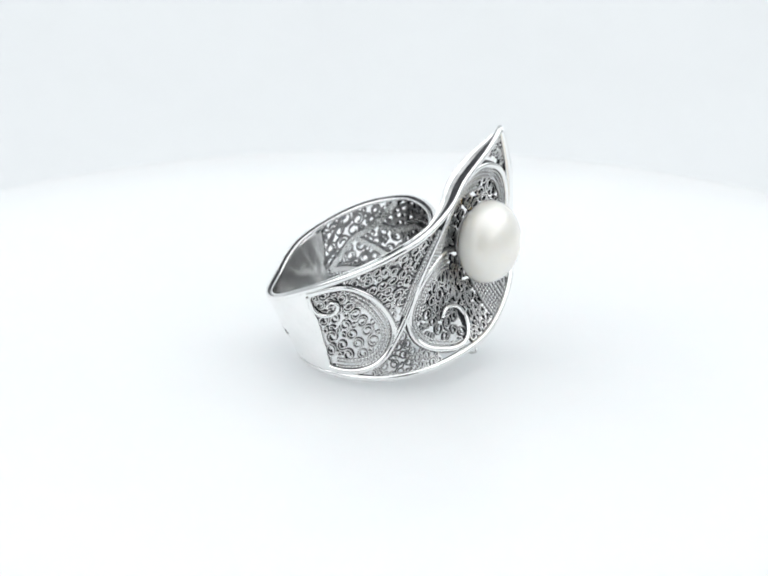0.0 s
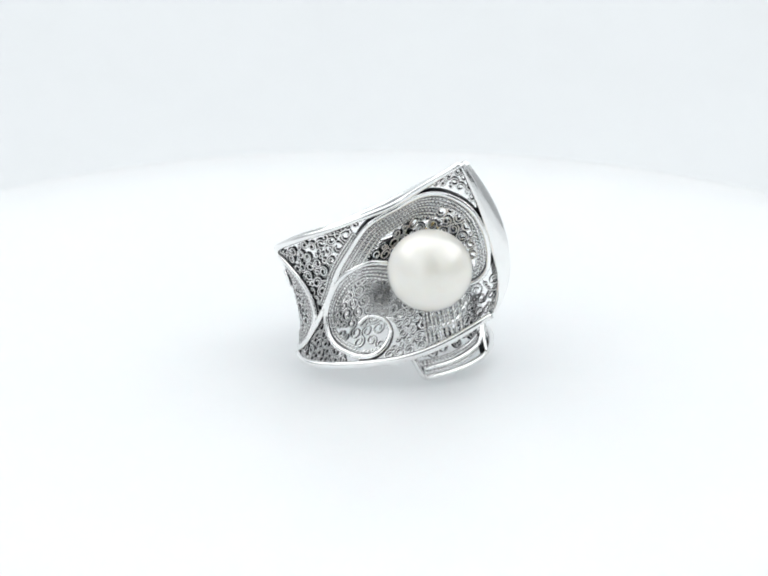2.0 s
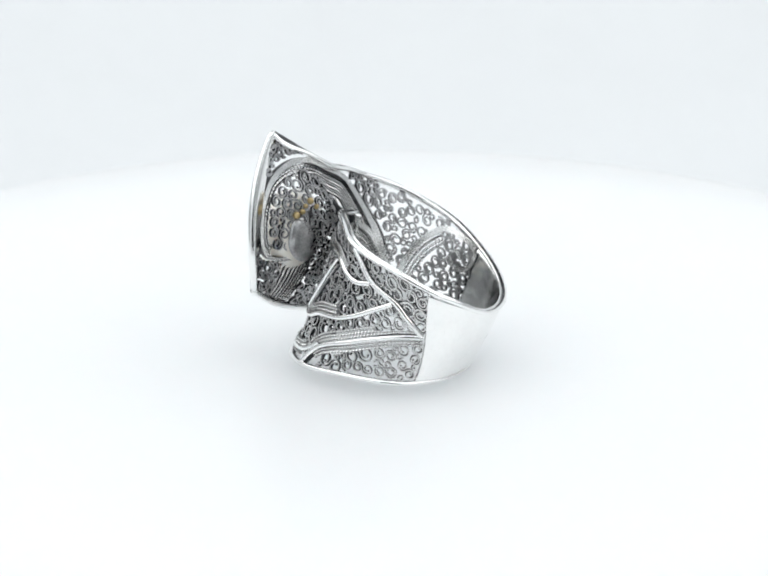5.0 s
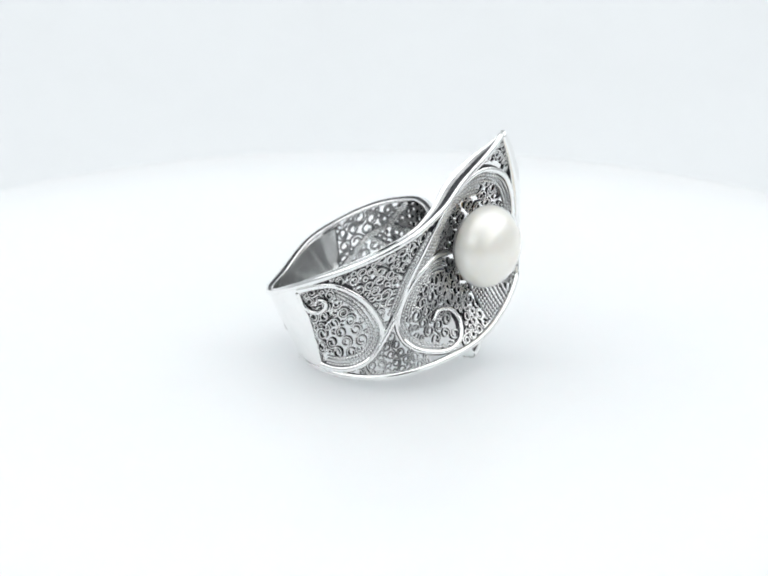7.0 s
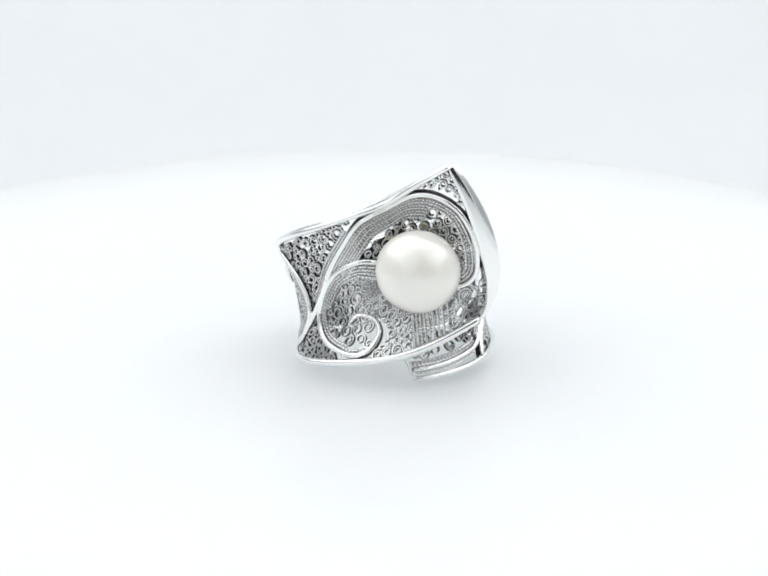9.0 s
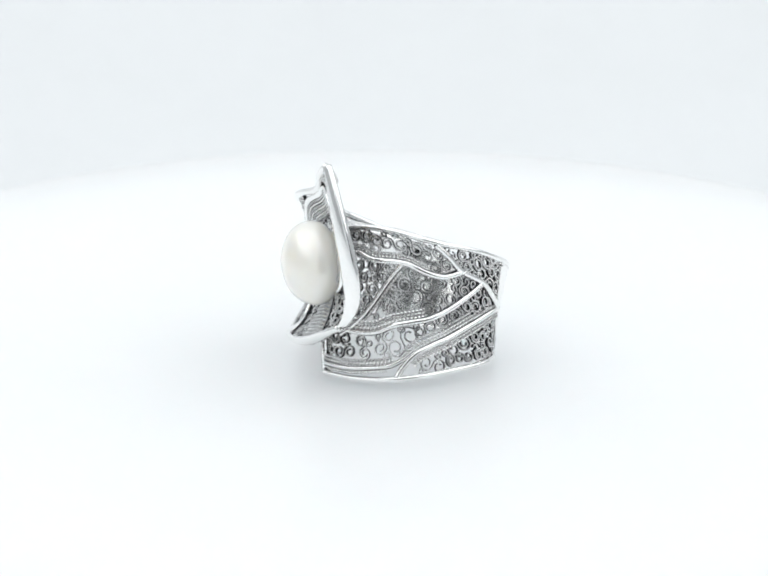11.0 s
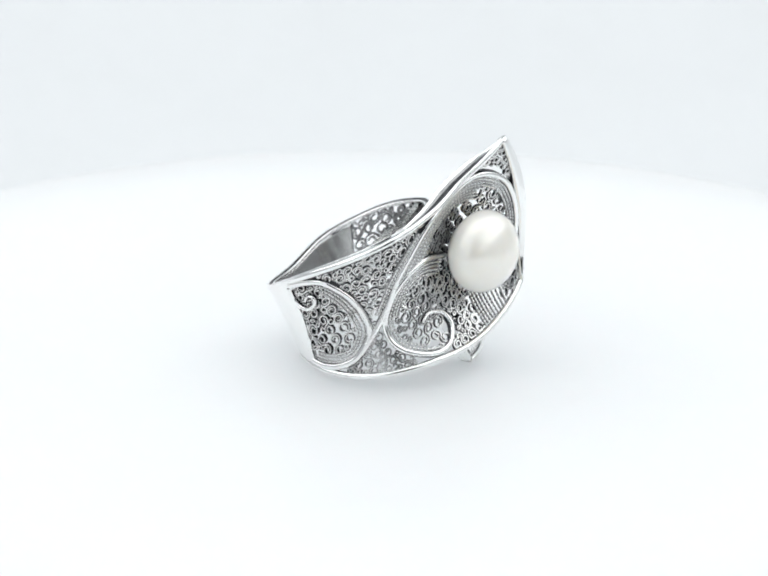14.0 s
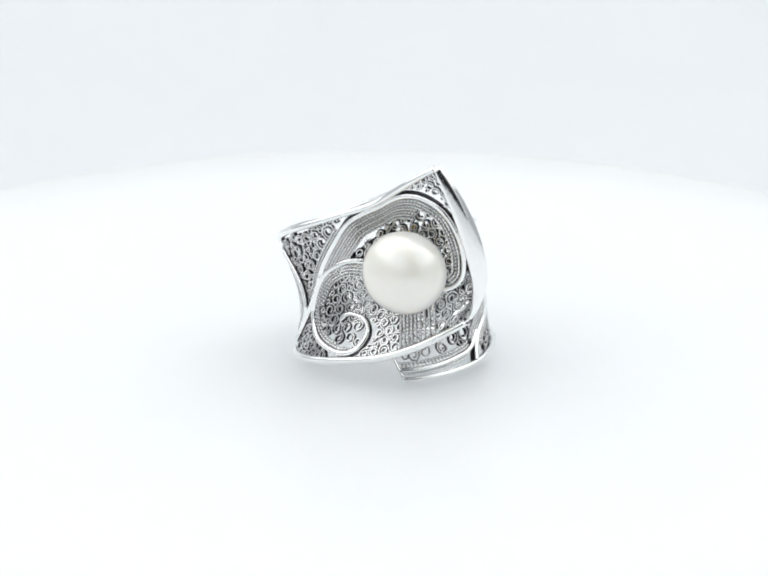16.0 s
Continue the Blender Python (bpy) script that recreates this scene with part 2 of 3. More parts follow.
def rim_wire(name, v, flare, grooved, label):
    """A polished rim of the band; near the pearl's end it broadens inwards by flare. grooved: a groove runs along its
    top, a dark reflection put into its colour.
    """
    pts, nrm = [], []
    for i in range(0, 421):
        p, n = wall(i / 420, v)
        pts.append(p)
        nrm.append(n)
    across, up = frames_along(pts, nrm)

    def outline(i):
        u = i / 420
        x = u / 0.17
        plain = min(1.0, max(0.0, min(u - 0.30, 0.63 - u) / 0.04))
        deep = 0.45 + 0.8 * min(1.0, u / 0.02) + (flare * 2.6 * x**0.5 * (1 - x) if x < 1 else 0.0)
        w, high = 0.76 - 0.14 * min(1.0, max(0.0, (u - 0.3) / 0.05)) - 0.1 * plain, 1.0 - 0.35 * plain
        shape = [(-w * 0.6, 0.62 * high), (0.0, 0.8 * high), (w * 0.6, 0.62 * high), (w, 0.2)]
        if grooved:
            bead = 0.16 + 0.1 * max(0.0, 1 - x)
            shape += [(w * 0.95, -0.2), (w * 0.4, -0.36), (w * 0.1, -0.36 - (deep - 0.5) * 0.42), (w * 0.15, -deep * 0.75), (w * 0.6, -deep + bead)]
        else:
            shape += [(w, -deep * 0.5)]
        shape += [(w * 0.7, -deep), (0.0, -deep - 0.15), (-w * 0.7, -deep), (-w, -deep * 0.5), (-w, 0.2)]
        slope = 0.75 * min(1.0, max(0.0, 1.2 - x)) if grooved else 0.0
        return [((x + slope * min(y + 0.3, 0.0)) * UNIT, y * UNIT) for x, y in shape]

    bm = bmesh.new()
    slots = [0] * len(outline(0))
    if grooved:
        # dark and grey metal here paint the polished rim's dark reflection
        slots[4], slots[5], slots[6] = 1, 1, 2
    tube(bm, pts, across, up, outline, mats=slots)
    bmesh.ops.recalc_face_normals(bm, faces=bm.faces)
    return part(name, bm, (SILVER, TARNISH, DULL), ring, label)


rim_wire("upper_rim", 1.0, 2.1, True, "polished silver upper rim, groove with painted dark reflection broadening near the point")
rim_wire("lower_rim", 0.0, 0.4, False, "polished silver lower rim")


def end_strip():
    """The broad polished edge that closes the pearl's end."""
    bm = bmesh.new()
    rows = []
    for j in range(49):
        v = j / 48
        p, n = wall(0.0, v)
        q, _ = wall(0.004, v)
        t = (p - q).normalized()
        tilt = radians(30 - 10 * v)
        n, t = n * math.cos(tilt) + t * math.sin(tilt), t * math.cos(tilt) - n * math.sin(tilt)
        wide = 0.7 + (2.35 + 0.5 * v) * math.sin(math.pi * min(1.0, v * 0.84 + 0.11)) ** 0.75
        proud = 0.6 + 0.15 * math.sin(math.pi * v)
        thick = 0.6 + 0.5 * wide
        crown = 0.14 * wide
        face = [(-0.32, -0.25 * crown), (-0.28, 0.15), (0.0, 0.55 * crown), (0.25, 0.8 * crown), (0.5, 0.75 * crown), (0.75, 0.4 * crown), (0.94, -0.2 * crown), (1.0, -0.2 * crown - 0.22),
                (1.0, -thick * 0.55), (0.92, -thick * 0.68), (0.4, -thick * 0.8), (-0.1, -thick * 0.94), (-0.32, -thick)]
        row = [bm.verts.new(p + t * (x * wide * UNIT) + n * ((proud + y) * UNIT)) for x, y in face]
        rows.append(row)
    grid_faces(bm, rows, close_cols=True)
    bm.faces.new(rows[0])
    bm.faces.new(rows[-1][::-1])
    bmesh.ops.recalc_face_normals(bm, faces=bm.faces)
    return part("end_strip", bm, SILVER, ring, "broad polished silver edge strip")


end_strip()


def tucked_edge():
    bm = bmesh.new()
    pts, nrm = [], []
    for j in range(41):
        p, n = wall(1.0, j / 40, -0.6)
        pts.append(p)
        nrm.append(n)
    across, up = frames_along(pts, nrm)
    tube(bm, pts, across, up, [(x * UNIT, y * UNIT) for x, y in ((-0.5, 1.0), (0.0, 1.2), (0.5, 1.0), (0.55, -1.4), (0.3, -1.8), (-0.3, -1.8), (-0.55, -1.4))])
    bmesh.ops.recalc_face_normals(bm, faces=bm.faces)
    return part("tucked_edge", bm, SILVER, ring, "polished silver edge of the tucked-in end")


tucked_edge()


def pearl():
    bm = bmesh.new()
    bmesh.ops.create_uvsphere(bm, u_segments=64, v_segments=40, radius=1.0)
    turn = Matrix.Rotation(radians(-26), 4, "Z") @ Matrix.Rotation(radians(90), 4, "Y")
    for v in bm.verts:
        x, y, z = v.co
        wob = 1 + 0.006 * noise.noise(v.co * 1.7)
        v.co = Vector((x * 9.55 * wob, y * 9.55 * wob, z * (7.2 if z > 0 else 6.0) * wob))
    for v in bm.verts:
        v.co = (turn @ v.co + Vector((22.9, -1.1, -2.8 + LIFT))) * UNIT
    return part("pearl", bm, PEARL, ring, "white button pearl with a soft lustre")


def pearl_cup():
    """The dulled dish in which the pearl sits."""
    bm = bmesh.new()
    turn = Matrix.Rotation(radians(-26), 4, "Z") @ Matrix.Rotation(radians(90), 4, "Y")
    profile = [(0.0, -6.1), (2.5, -5.95), (4.6, -5.35), (6.2, -4.7), (6.35, -4.95), (4.8, -5.85), (2.5, -6.4), (0.0, -6.5)]
    rows = []
    for k in range(40):
        ang = 2 * math.pi * k / 40
        rows.append([bm.verts.new((turn @ Vector((r * math.cos(ang), r * math.sin(ang), z)) + Vector((22.9, -1.1, -2.8 + LIFT))) * UNIT) for r, z in profile])
    grid_faces(bm, rows, close_rows=True)
    bmesh.ops.remove_doubles(bm, verts=bm.verts, dist=1e-7)
    bmesh.ops.recalc_face_normals(bm, faces=bm.faces)
    return part("pearl_cup", bm, DULL, ring, "shallow dull silver cup behind the pearl")


pearl()
pearl_cup()


# ---- the ring: filigree ----
def smooth_path(knots, step=0.35):
    """A smooth path through (u, v) knots, with points about step units apart on the wall."""
    pts = [Vector(k) for k in knots]
    out = []
    for i in range(len(pts) - 1):
        p0, p1, p2, p3 = pts[max(i - 1, 0)], pts[i], pts[i + 1], pts[min(i + 2, len(pts) - 1)]
        length = (wall(*p2)[0] - wall(*p1)[0]).length / UNIT
        n = max(2, int(length / step))
        for k in range(n):
            s = k / n
            out.append(0.5 * (2 * p1 + (p2 - p0) * s + (2 * p0 - 5 * p1 + 4 * p2 - p3) * s**2 + (3 * p1 - p0 - 3 * p2 + p3) * s**3))
    out.append(pts[-1])
    return out


def scale_at(u, v):
    """How many units one step of u and of v is, at that place."""
    e = 0.002
    a = (wall(min(u + e, 1), v)[0] - wall(max(u - e, 0), v)[0]).length / UNIT / (min(u + e, 1) - max(u - e, 0))
    b = (wall(u, min(v + 0.02, 1))[0] - wall(u, max(v - 0.02, 0))[0]).length / UNIT / (min(v + 0.02, 1) - max(v - 0.02, 0))
    return max(a, 20.0), max(b, 5.0)


def beside(path, far):
    """The path moved sideways on the wall by far units, to its left when u points right and v up."""
    out = []
    for i, p in enumerate(path):
        q = path[min(i + 1, len(path) - 1)] - path[max(i - 1, 0)]
        a, b = scale_at(p.x, p.y)
        t = Vector((q.x * a, q.y * b))
        if t.length < 1e-9:
            continue
        t.normalize()
        out.append(Vector((min(max(p.x - t.y * far / a, 0.0), 1.0), min(max(p.y + t.x * far / b, 0.0), 1.0))))
    return out


def swept(path, outline, mats, closed_ends=True, out=0.0):
    """Vertices, faces and material slots of an outline swept along a path on the wall."""
    pts, nrm = [], []
    for p in path:
        a, n = wall(p.x, p.y, out)
        pts.append(a)
        nrm.append(n)
    across, up = frames_along(pts, nrm)
    verts, faces, slots = [], [], []
    m = len(outline(0)) if callable(outline) else len(outline)
    for i in range(len(pts)):
        o = outline(i) if callable(outline) else outline
        verts.extend(pts[i] + across[i] * (a * UNIT) + up[i] * (b * UNIT) for a, b in o)
    for i in range(len(pts) - 1):
        for j in range(m):
            faces.append((i * m + j, i * m + (j + 1) % m, (i + 1) * m + (j + 1) % m, (i + 1) * m + j))
            slots.append(mats[j])
    if closed_ends:
        faces.append(tuple(range(m - 1, -1, -1)))
        faces.append(tuple((len(pts) - 1) * m + j for j in range(m)))
        slots += [mats[0], mats[0]]
    return verts, faces, slots


def piece(name, data, parent, mats, label="", kind="", smooth=True):
    me = bpy.data.meshes.new(name)
    verts, faces, slots = data
    me.from_pydata([tuple(v) for v in verts], [], faces)
    for m in mats:
        me.materials.append(m)
    me.polygons.foreach_set("material_index", slots)
    if smooth:
        me.polygons.foreach_set("use_smooth", [True] * len(me.polygons))
        me.set_sharp_from_angle(angle=radians(50))
    me.update()
    ob = new(name, me)
    ob.parent = parent
    return tagged(ob, label, kind=kind)


METALS = (BRIGHT_WIRE, TARNISH, SILVER, DULL)


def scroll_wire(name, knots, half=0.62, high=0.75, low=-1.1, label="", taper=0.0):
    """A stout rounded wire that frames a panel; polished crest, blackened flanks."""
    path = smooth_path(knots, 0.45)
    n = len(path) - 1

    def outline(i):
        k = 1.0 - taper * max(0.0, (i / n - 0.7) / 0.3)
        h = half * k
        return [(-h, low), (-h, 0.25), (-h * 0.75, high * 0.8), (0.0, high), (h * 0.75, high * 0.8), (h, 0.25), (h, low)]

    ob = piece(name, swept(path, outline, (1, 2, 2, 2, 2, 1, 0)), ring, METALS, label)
    return ob, path


def twisted(path, radius=0.42, pitch=0.85, out=0.0, lean=0.5):
    """A row of twisted wire: slanted swellings along a path."""
    total, dist = 0.0, [0.0]
    for i in range(1, len(path)):
        total += (wall(*path[i])[0] - wall(*path[i - 1])[0]).length / UNIT
        dist.append(total)
    if total < 1.5:
        return [], [], []
    n = max(6, int(total / (pitch / 4)))
    fine, k = [], 0
    for i in range(n + 1):
        d = total * i / n
        while k < len(dist) - 2 and dist[k + 1] < d:
            k += 1
        f = (d - dist[k]) / max(dist[k + 1] - dist[k], 1e-9)
        fine.append(path[k].lerp(path[k + 1], min(max(f, 0), 1)))

    def outline(i):
        o = []
        for j in range(6):
            a = math.pi * 2 * j / 6
            swell = 0.74 + 0.26 * math.cos(2 * math.pi * i / 4 + lean * 2.2 * math.cos(a))
            o.append((radius * swell * math.cos(a), radius * 1.25 * swell * math.sin(a)))
        return o

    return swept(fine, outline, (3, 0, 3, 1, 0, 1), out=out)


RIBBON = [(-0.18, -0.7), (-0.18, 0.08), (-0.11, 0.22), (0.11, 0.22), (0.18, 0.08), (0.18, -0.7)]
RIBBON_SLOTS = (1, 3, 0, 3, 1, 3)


def coil(path, u, v, r, start, hand, sweep, a, b, inwards, slim=1.0):
    """Points of one loop round (u, v), closing in towards its heart."""
    n = 20
    loop = []
    for k in range(n + 1):
        s = k / n
        ang = start + hand * sweep * 2 * math.pi * s
        rr = r * (1.0 - 0.66 * s ** 1.25)
        along, side = rr * math.cos(ang - start), rr * slim * math.sin(ang - start)
        x, y = along * math.cos(start) - side * math.sin(start), along * math.sin(start) + side * math.cos(start)
        loop.append(Vector((min(max(u + x / a, 0.0), 1.0), min(max(v + y / b, 0.02), 0.98))))
    path.extend(loop if inwards else loop[::-1])


def curl(u, v, size, turn, hand, out=0.0, sweep=1.35, slim=1.0):
    """A small open coil of flattened wire standing on edge."""
    a, b = scale_at(u, v)
    path = []
    coil(path, u, v, size, turn, hand, sweep, a, b, True, slim)
    return swept(path, RIBBON, RIBBON_SLOTS, out=out)


def double_curl(p, q, hand, out=0.0, sweep=1.35, slim=1.0):
    """An S of flattened wire: two coils that meet half-way between p and q."""
    u, v = (p[0] + q[0]) / 2, (p[1] + q[1]) / 2
    a, b = scale_at(u, v)
    dx, dy = (q[0] - p[0]) * a, (q[1] - p[1]) * b
    r, turn = math.hypot(dx, dy) / 2, math.atan2(dy, dx)
    path = []
    coil(path, p[0], p[1], r, turn, hand, sweep, a, b, False, slim)
    tail = []
    coil(tail, q[0], q[1], r, turn + math.pi, hand, sweep, a, b, True, slim)
    path.extend(tail[1:])
    return swept(path, RIBBON, RIBBON_SLOTS, out=out)


def inside(poly, x, y):
    hit = False
    for i in range(len(poly)):
        (x0, y0), (x1, y1) = poly[i - 1], poly[i]
        if (y0 > y) != (y1 > y) and x < (x1 - x0) * (y - y0) / (y1 - y0) + x0:
            hit = not hit
    return hit


def edge_gap(poly, x, y, a, b):
    """Distance in units to the nearest side of the field."""
    best = 1e9
    for i in range(len(poly)):
        (x0, y0), (x1, y1) = poly[i - 1], poly[i]
        ax, ay, bx, by = (x0 - x) * a, (y0 - y) * b, (x1 - x0) * a, (y1 - y0) * b
        s = min(max(-(ax * bx + ay * by) / max(bx * bx + by * by, 1e-9), 0), 1)
        best = min(best, math.hypot(ax + s * bx, ay + s * by))
    return best


def curl_field(poly, size, parent, seed, depth=-0.3):
    """Fills a field of the wall with coils, most of them joined in pairs, each a part of its own."""
    rnd = random.Random(seed)
    xs, ys = [p[0] for p in poly], [p[1] for p in poly]
    kept = []
    u_mid, v_mid = (min(xs) + max(xs)) / 2, (min(ys) + max(ys)) / 2
    scales = [scale_at(0.5 * (p[0] + u_mid), 0.5 * (p[1] + v_mid)) for p in poly]
    a, b = max(k[0] for k in scales), max(k[1] for k in scales)
    step = size * 2
    for i in range(-90, 91):
        for j in range(-80, 81):
            x, y = (i + 0.5 * (j % 2)) * step * 0.5, j * 0.433 * step
            u = u_mid + (x + rnd.uniform(-0.1, 0.1) * size) / a
            v = v_mid + (y + rnd.uniform(-0.1, 0.1) * size) / b
            if not (min(xs) < u < max(xs) and min(ys) < v < max(ys) and inside(poly, u, v)):
                continue
            here, up = scale_at(u, v)
            if edge_gap(poly, u, v, here, up) < size * 0.5:
                continue
            if any(math.hypot((u - p) * here, (v - q) * up) < 0.88 * step for p, q in kept):
                continue
            kept.append((u, v))
    alone = list(kept)
    while alone:
        p = alone.pop(0)
        here, up = scale_at(*p)
        near = sorted((math.hypot((p[0] - q[0]) * here, (p[1] - q[1]) * up), q) for q in alone)
        out = depth + rnd.uniform(-0.12, 0.12)
        if near and near[0][0] < step * 1.3 and rnd.random() < 0.85:
            alone.remove(near[0][1])
            data = double_curl(p, near[0][1], rnd.choice((-1, 1)), out, rnd.uniform(1.3, 1.8), rnd.uniform(0.85, 1.1))
        else:
            data = curl(p[0], p[1], size * rnd.uniform(0.95, 1.15), rnd.uniform(0, 6.283), rnd.choice((-1, 1)), out, rnd.uniform(1.3, 1.8), rnd.uniform(0.8, 1.0))
        piece("curl", data, parent, METALS)
    # smaller coils close the gaps between the large ones and along the field's sides
    small = size * 0.58
    fill = []
    for i in range(-120, 121):
        for j in range(-110, 111):
            u, v = u_mid + (i + 0.5 * (j % 2)) * small * 0.7 / a, v_mid + j * 0.606 * small / b
            if not (min(xs) < u < max(xs) and min(ys) < v < max(ys) and inside(poly, u, v)):
                continue
            here, up = scale_at(u, v)
            if edge_gap(poly, u, v, here, up) < small * 0.55:
                continue
            if any(math.hypot((u - p) * here, (v - q) * up) < (size + small) * 0.86 for p, q in kept):
                continue
            if any(math.hypot((u - p) * here, (v - q) * up) < small * 1.75 for p, q in fill):
                continue
            fill.append((u, v))
            piece("small_curl", curl(u, v, small * rnd.uniform(0.85, 1.2), rnd.uniform(0, 6.283), rnd.choice((-1, 1)), depth + rnd.uniform(-0.15, 0.1), rnd.uniform(0.8, 1.3), rnd.uniform(0.6, 1.0)), parent, METALS)


def rope_rows(path, offsets, parent, radius=0.42, start=0.0, end=1.0, out=0.0, lean=0.85):
    """Rows of twisted wire that run along a scroll wire."""
    i0, i1 = int(start * (len(path) - 1)), int(end * (len(path) - 1)) + 1
    for k, far in enumerate(offsets):
        row = beside(path[i0:i1], far)
        data = twisted(row, radius, out=out, lean=lean if k % 2 else -lean)
        if data[0]:
            piece("twisted_wire", data, parent, METALS)


def backing(left, right, steps=14):
    """A small blackened plate under the filigree; left and right: u, lower v and upper v of its two ends."""
    bm = bmesh.new()
    front, rear = [], []
    for i in range(steps + 1):
        u, low, high = (a + (b - a) * i / steps for a, b in zip(left, right))
        front.append([bm.verts.new(wall(u, low + (high - low) * j / 6, -0.95)[0]) for j in range(7)])
        rear.append([bm.verts.new(wall(u, low + (high - low) * j / 6, -1.25)[0]) for j in range(7)])
    grid_faces(bm, front)
    grid_faces(bm, rear)
    loops = [r[0] + [c[-1] for c in r[1:]] + r[-1][-2::-1] + [c[0] for c in r[-2:0:-1]] for r in (front, rear)]
    grid_faces(bm, loops, close_cols=True)
    bmesh.ops.recalc_face_normals(bm, faces=bm.faces)
    return part("backing", bm, TARNISH, ring, "blackened silver backing plate beside the pearl")


def granule(u, v, r):
    """A solder granule where two wires meet."""
    bm = bmesh.new()
    p, _ = wall(u, v, 0.5)
    bmesh.ops.create_icosphere(bm, subdivisions=2, radius=r * UNIT, matrix=Matrix.Translation(p))
    part("granule", bm, SILVER, ring)


# the plain back of the band
def near_side(v):
    return glide([(0.0, 0.318), (0.12, 0.327), (0.33, 0.334), (0.55, 0.336), (0.78, 0.340), (1.0, 0.334)], v)[0] + 0.0012 * math.sin(v * 38)


def far_side(v):
    return glide([(0.0, 0.601), (0.225, 0.591), (0.4, 0.588), (0.675, 0.587), (1.0, 0.585)], v)[0]


shank = plate("shank", near_side, far_side, 90, 14, 1.0, SILVER, ring, "plain polished silver back of the band")

# pearl side of the band
round_panel, path_1 = scroll_wire("scroll_wire", [(0.338, 0.95), (0.306, 0.935), (0.284, 0.88), (0.262, 0.74), (0.245, 0.60), (0.229, 0.43), (0.225, 0.33), (0.231, 0.22), (0.245, 0.125),
                                                  (0.270, 0.065), (0.300, 0.045), (0.326, 0.06)], half=0.7, label="round polished scroll wire beside the plain back")
rope_rows(path_1, (1.15, 2.0, 2.8), round_panel, 0.4, 0.25, 0.97)
hook, path_hook = scroll_wire("scroll_wire", [(0.340, 0.93), (0.339, 0.80), (0.330, 0.69), (0.316, 0.655), (0.304, 0.69), (0.303, 0.76), (0.312, 0.79), (0.318, 0.75)], half=0.5, taper=0.3,
                              label="small hooked polished wire beside the plain back")

sweep_wire, path_2 = scroll_wire("scroll_wire", [(0.236, 0.17), (0.218, 0.31), (0.210, 0.375), (0.196, 0.50), (0.182, 0.65), (0.160, 0.785), (0.132, 0.915), (0.108, 0.955), (0.085, 0.962), (0.05, 0.95), (0.027, 0.90),
                                                 (0.014, 0.83), (0.0065, 0.74), (0.0035, 0.62), (0.003, 0.5), (0.004, 0.4), (0.006, 0.33), (0.011, 0.285), (0.018, 0.28), (0.028, 0.31)], half=0.68, taper=0.3,
                                 label="sweeping polished scroll wire round the pearl")
rope_rows(path_2, (1.1, 1.85, 2.6, 3.35, 4.1, 4.85, 5.6), sweep_wire, 0.44, 0.23, 0.62)
rope_rows(path_2, (1.1, 1.85, 2.6), sweep_wire, 0.42, 0.62, 0.92)
rope_rows(path_2, (-1.15, -1.9), sweep_wire, 0.42, 0.12, 0.36)

spiral, path_3 = scroll_wire("scroll_wire", [(0.07, 0.53), (0.106, 0.61), (0.134, 0.65), (0.16, 0.64), (0.178, 0.60), (0.194, 0.50), (0.202, 0.36), (0.193, 0.225), (0.175, 0.135), (0.152, 0.078), (0.128, 0.042), (0.109, 0.045),
                                             (0.096, 0.085), (0.090, 0.155), (0.097, 0.225), (0.111, 0.265), (0.128, 0.285), (0.140, 0.25)], half=0.66, taper=0.35, label="spiral polished scroll wire below the pearl")
rope_rows(path_3, (-1.1, -1.85, -2.6, -3.35), spiral, 0.42, 0.04, 0.42)
rope_rows(path_3, (-1.1,), spiral, 0.4, 0.42, 0.72)
rope_rows(path_3, (-1.8,), spiral, 0.34, 0.42, 0.66)


def stretch(path, start, end, far=0.0):
    """Part of a path, moved sideways by far units; start > end runs it backwards."""
    lo, hi = sorted((start, end))
    n = len(path) - 1
    cut = beside(path[int(lo * n):int(hi * n) + 1], far)[::3]
    cut = [(p.x, p.y) for p in cut]
    return cut if start <= end else cut[::-1]


curl_field(stretch(path_1, 0.0, 0.25, 0.5) + stretch(path_1, 0.25, 1.0, 2.9) + [(0.331, 0.2), (0.336, 0.55), (0.341, 0.78)], 1.5, round_panel, 3)
curl_field(stretch(path_3, 0.05, 0.42, -3.4) + stretch(path_3, 0.42, 0.66, -1.9) + stretch(path_3, 0.66, 0.8, -0.5) + [(0.10, 0.28), (0.075, 0.45)], 1.45, spiral, 5)
curl_field(stretch(path_2, 0.06, 0.40, -2.1) + [(0.20, 0.975), (0.32, 0.975)] + stretch(path_1, 0.05, 0.42, -0.5), 1.4, round_panel, 7)
curl_field([(0.15, 0.015), (0.265, 0.015)] + stretch(path_1, 0.82, 0.5, -0.5) + [(0.208, 0.33)] + stretch(path_3, 0.40, 0.62, 0.5), 1.15, spiral, 9)
curl_field([(0.105, 0.30), (0.072, 0.50), (0.045, 0.40), (0.052, 0.02), (0.11, 0.02), (0.094, 0.05), (0.087, 0.10), (0.084, 0.16), (0.088, 0.23)], 1.2, spiral, 11)
curl_field([(0.001, 0.30), (0.001, 0.05), (0.022, 0.02), (0.023, 0.26), (0.010, 0.26)], 1.25, sweep_wire, 13)
curl_field([(0.0, 0.99), (0.001, 0.72), (0.008, 0.84), (0.02, 0.925), (0.045, 0.99)], 1.0, sweep_wire, 15)
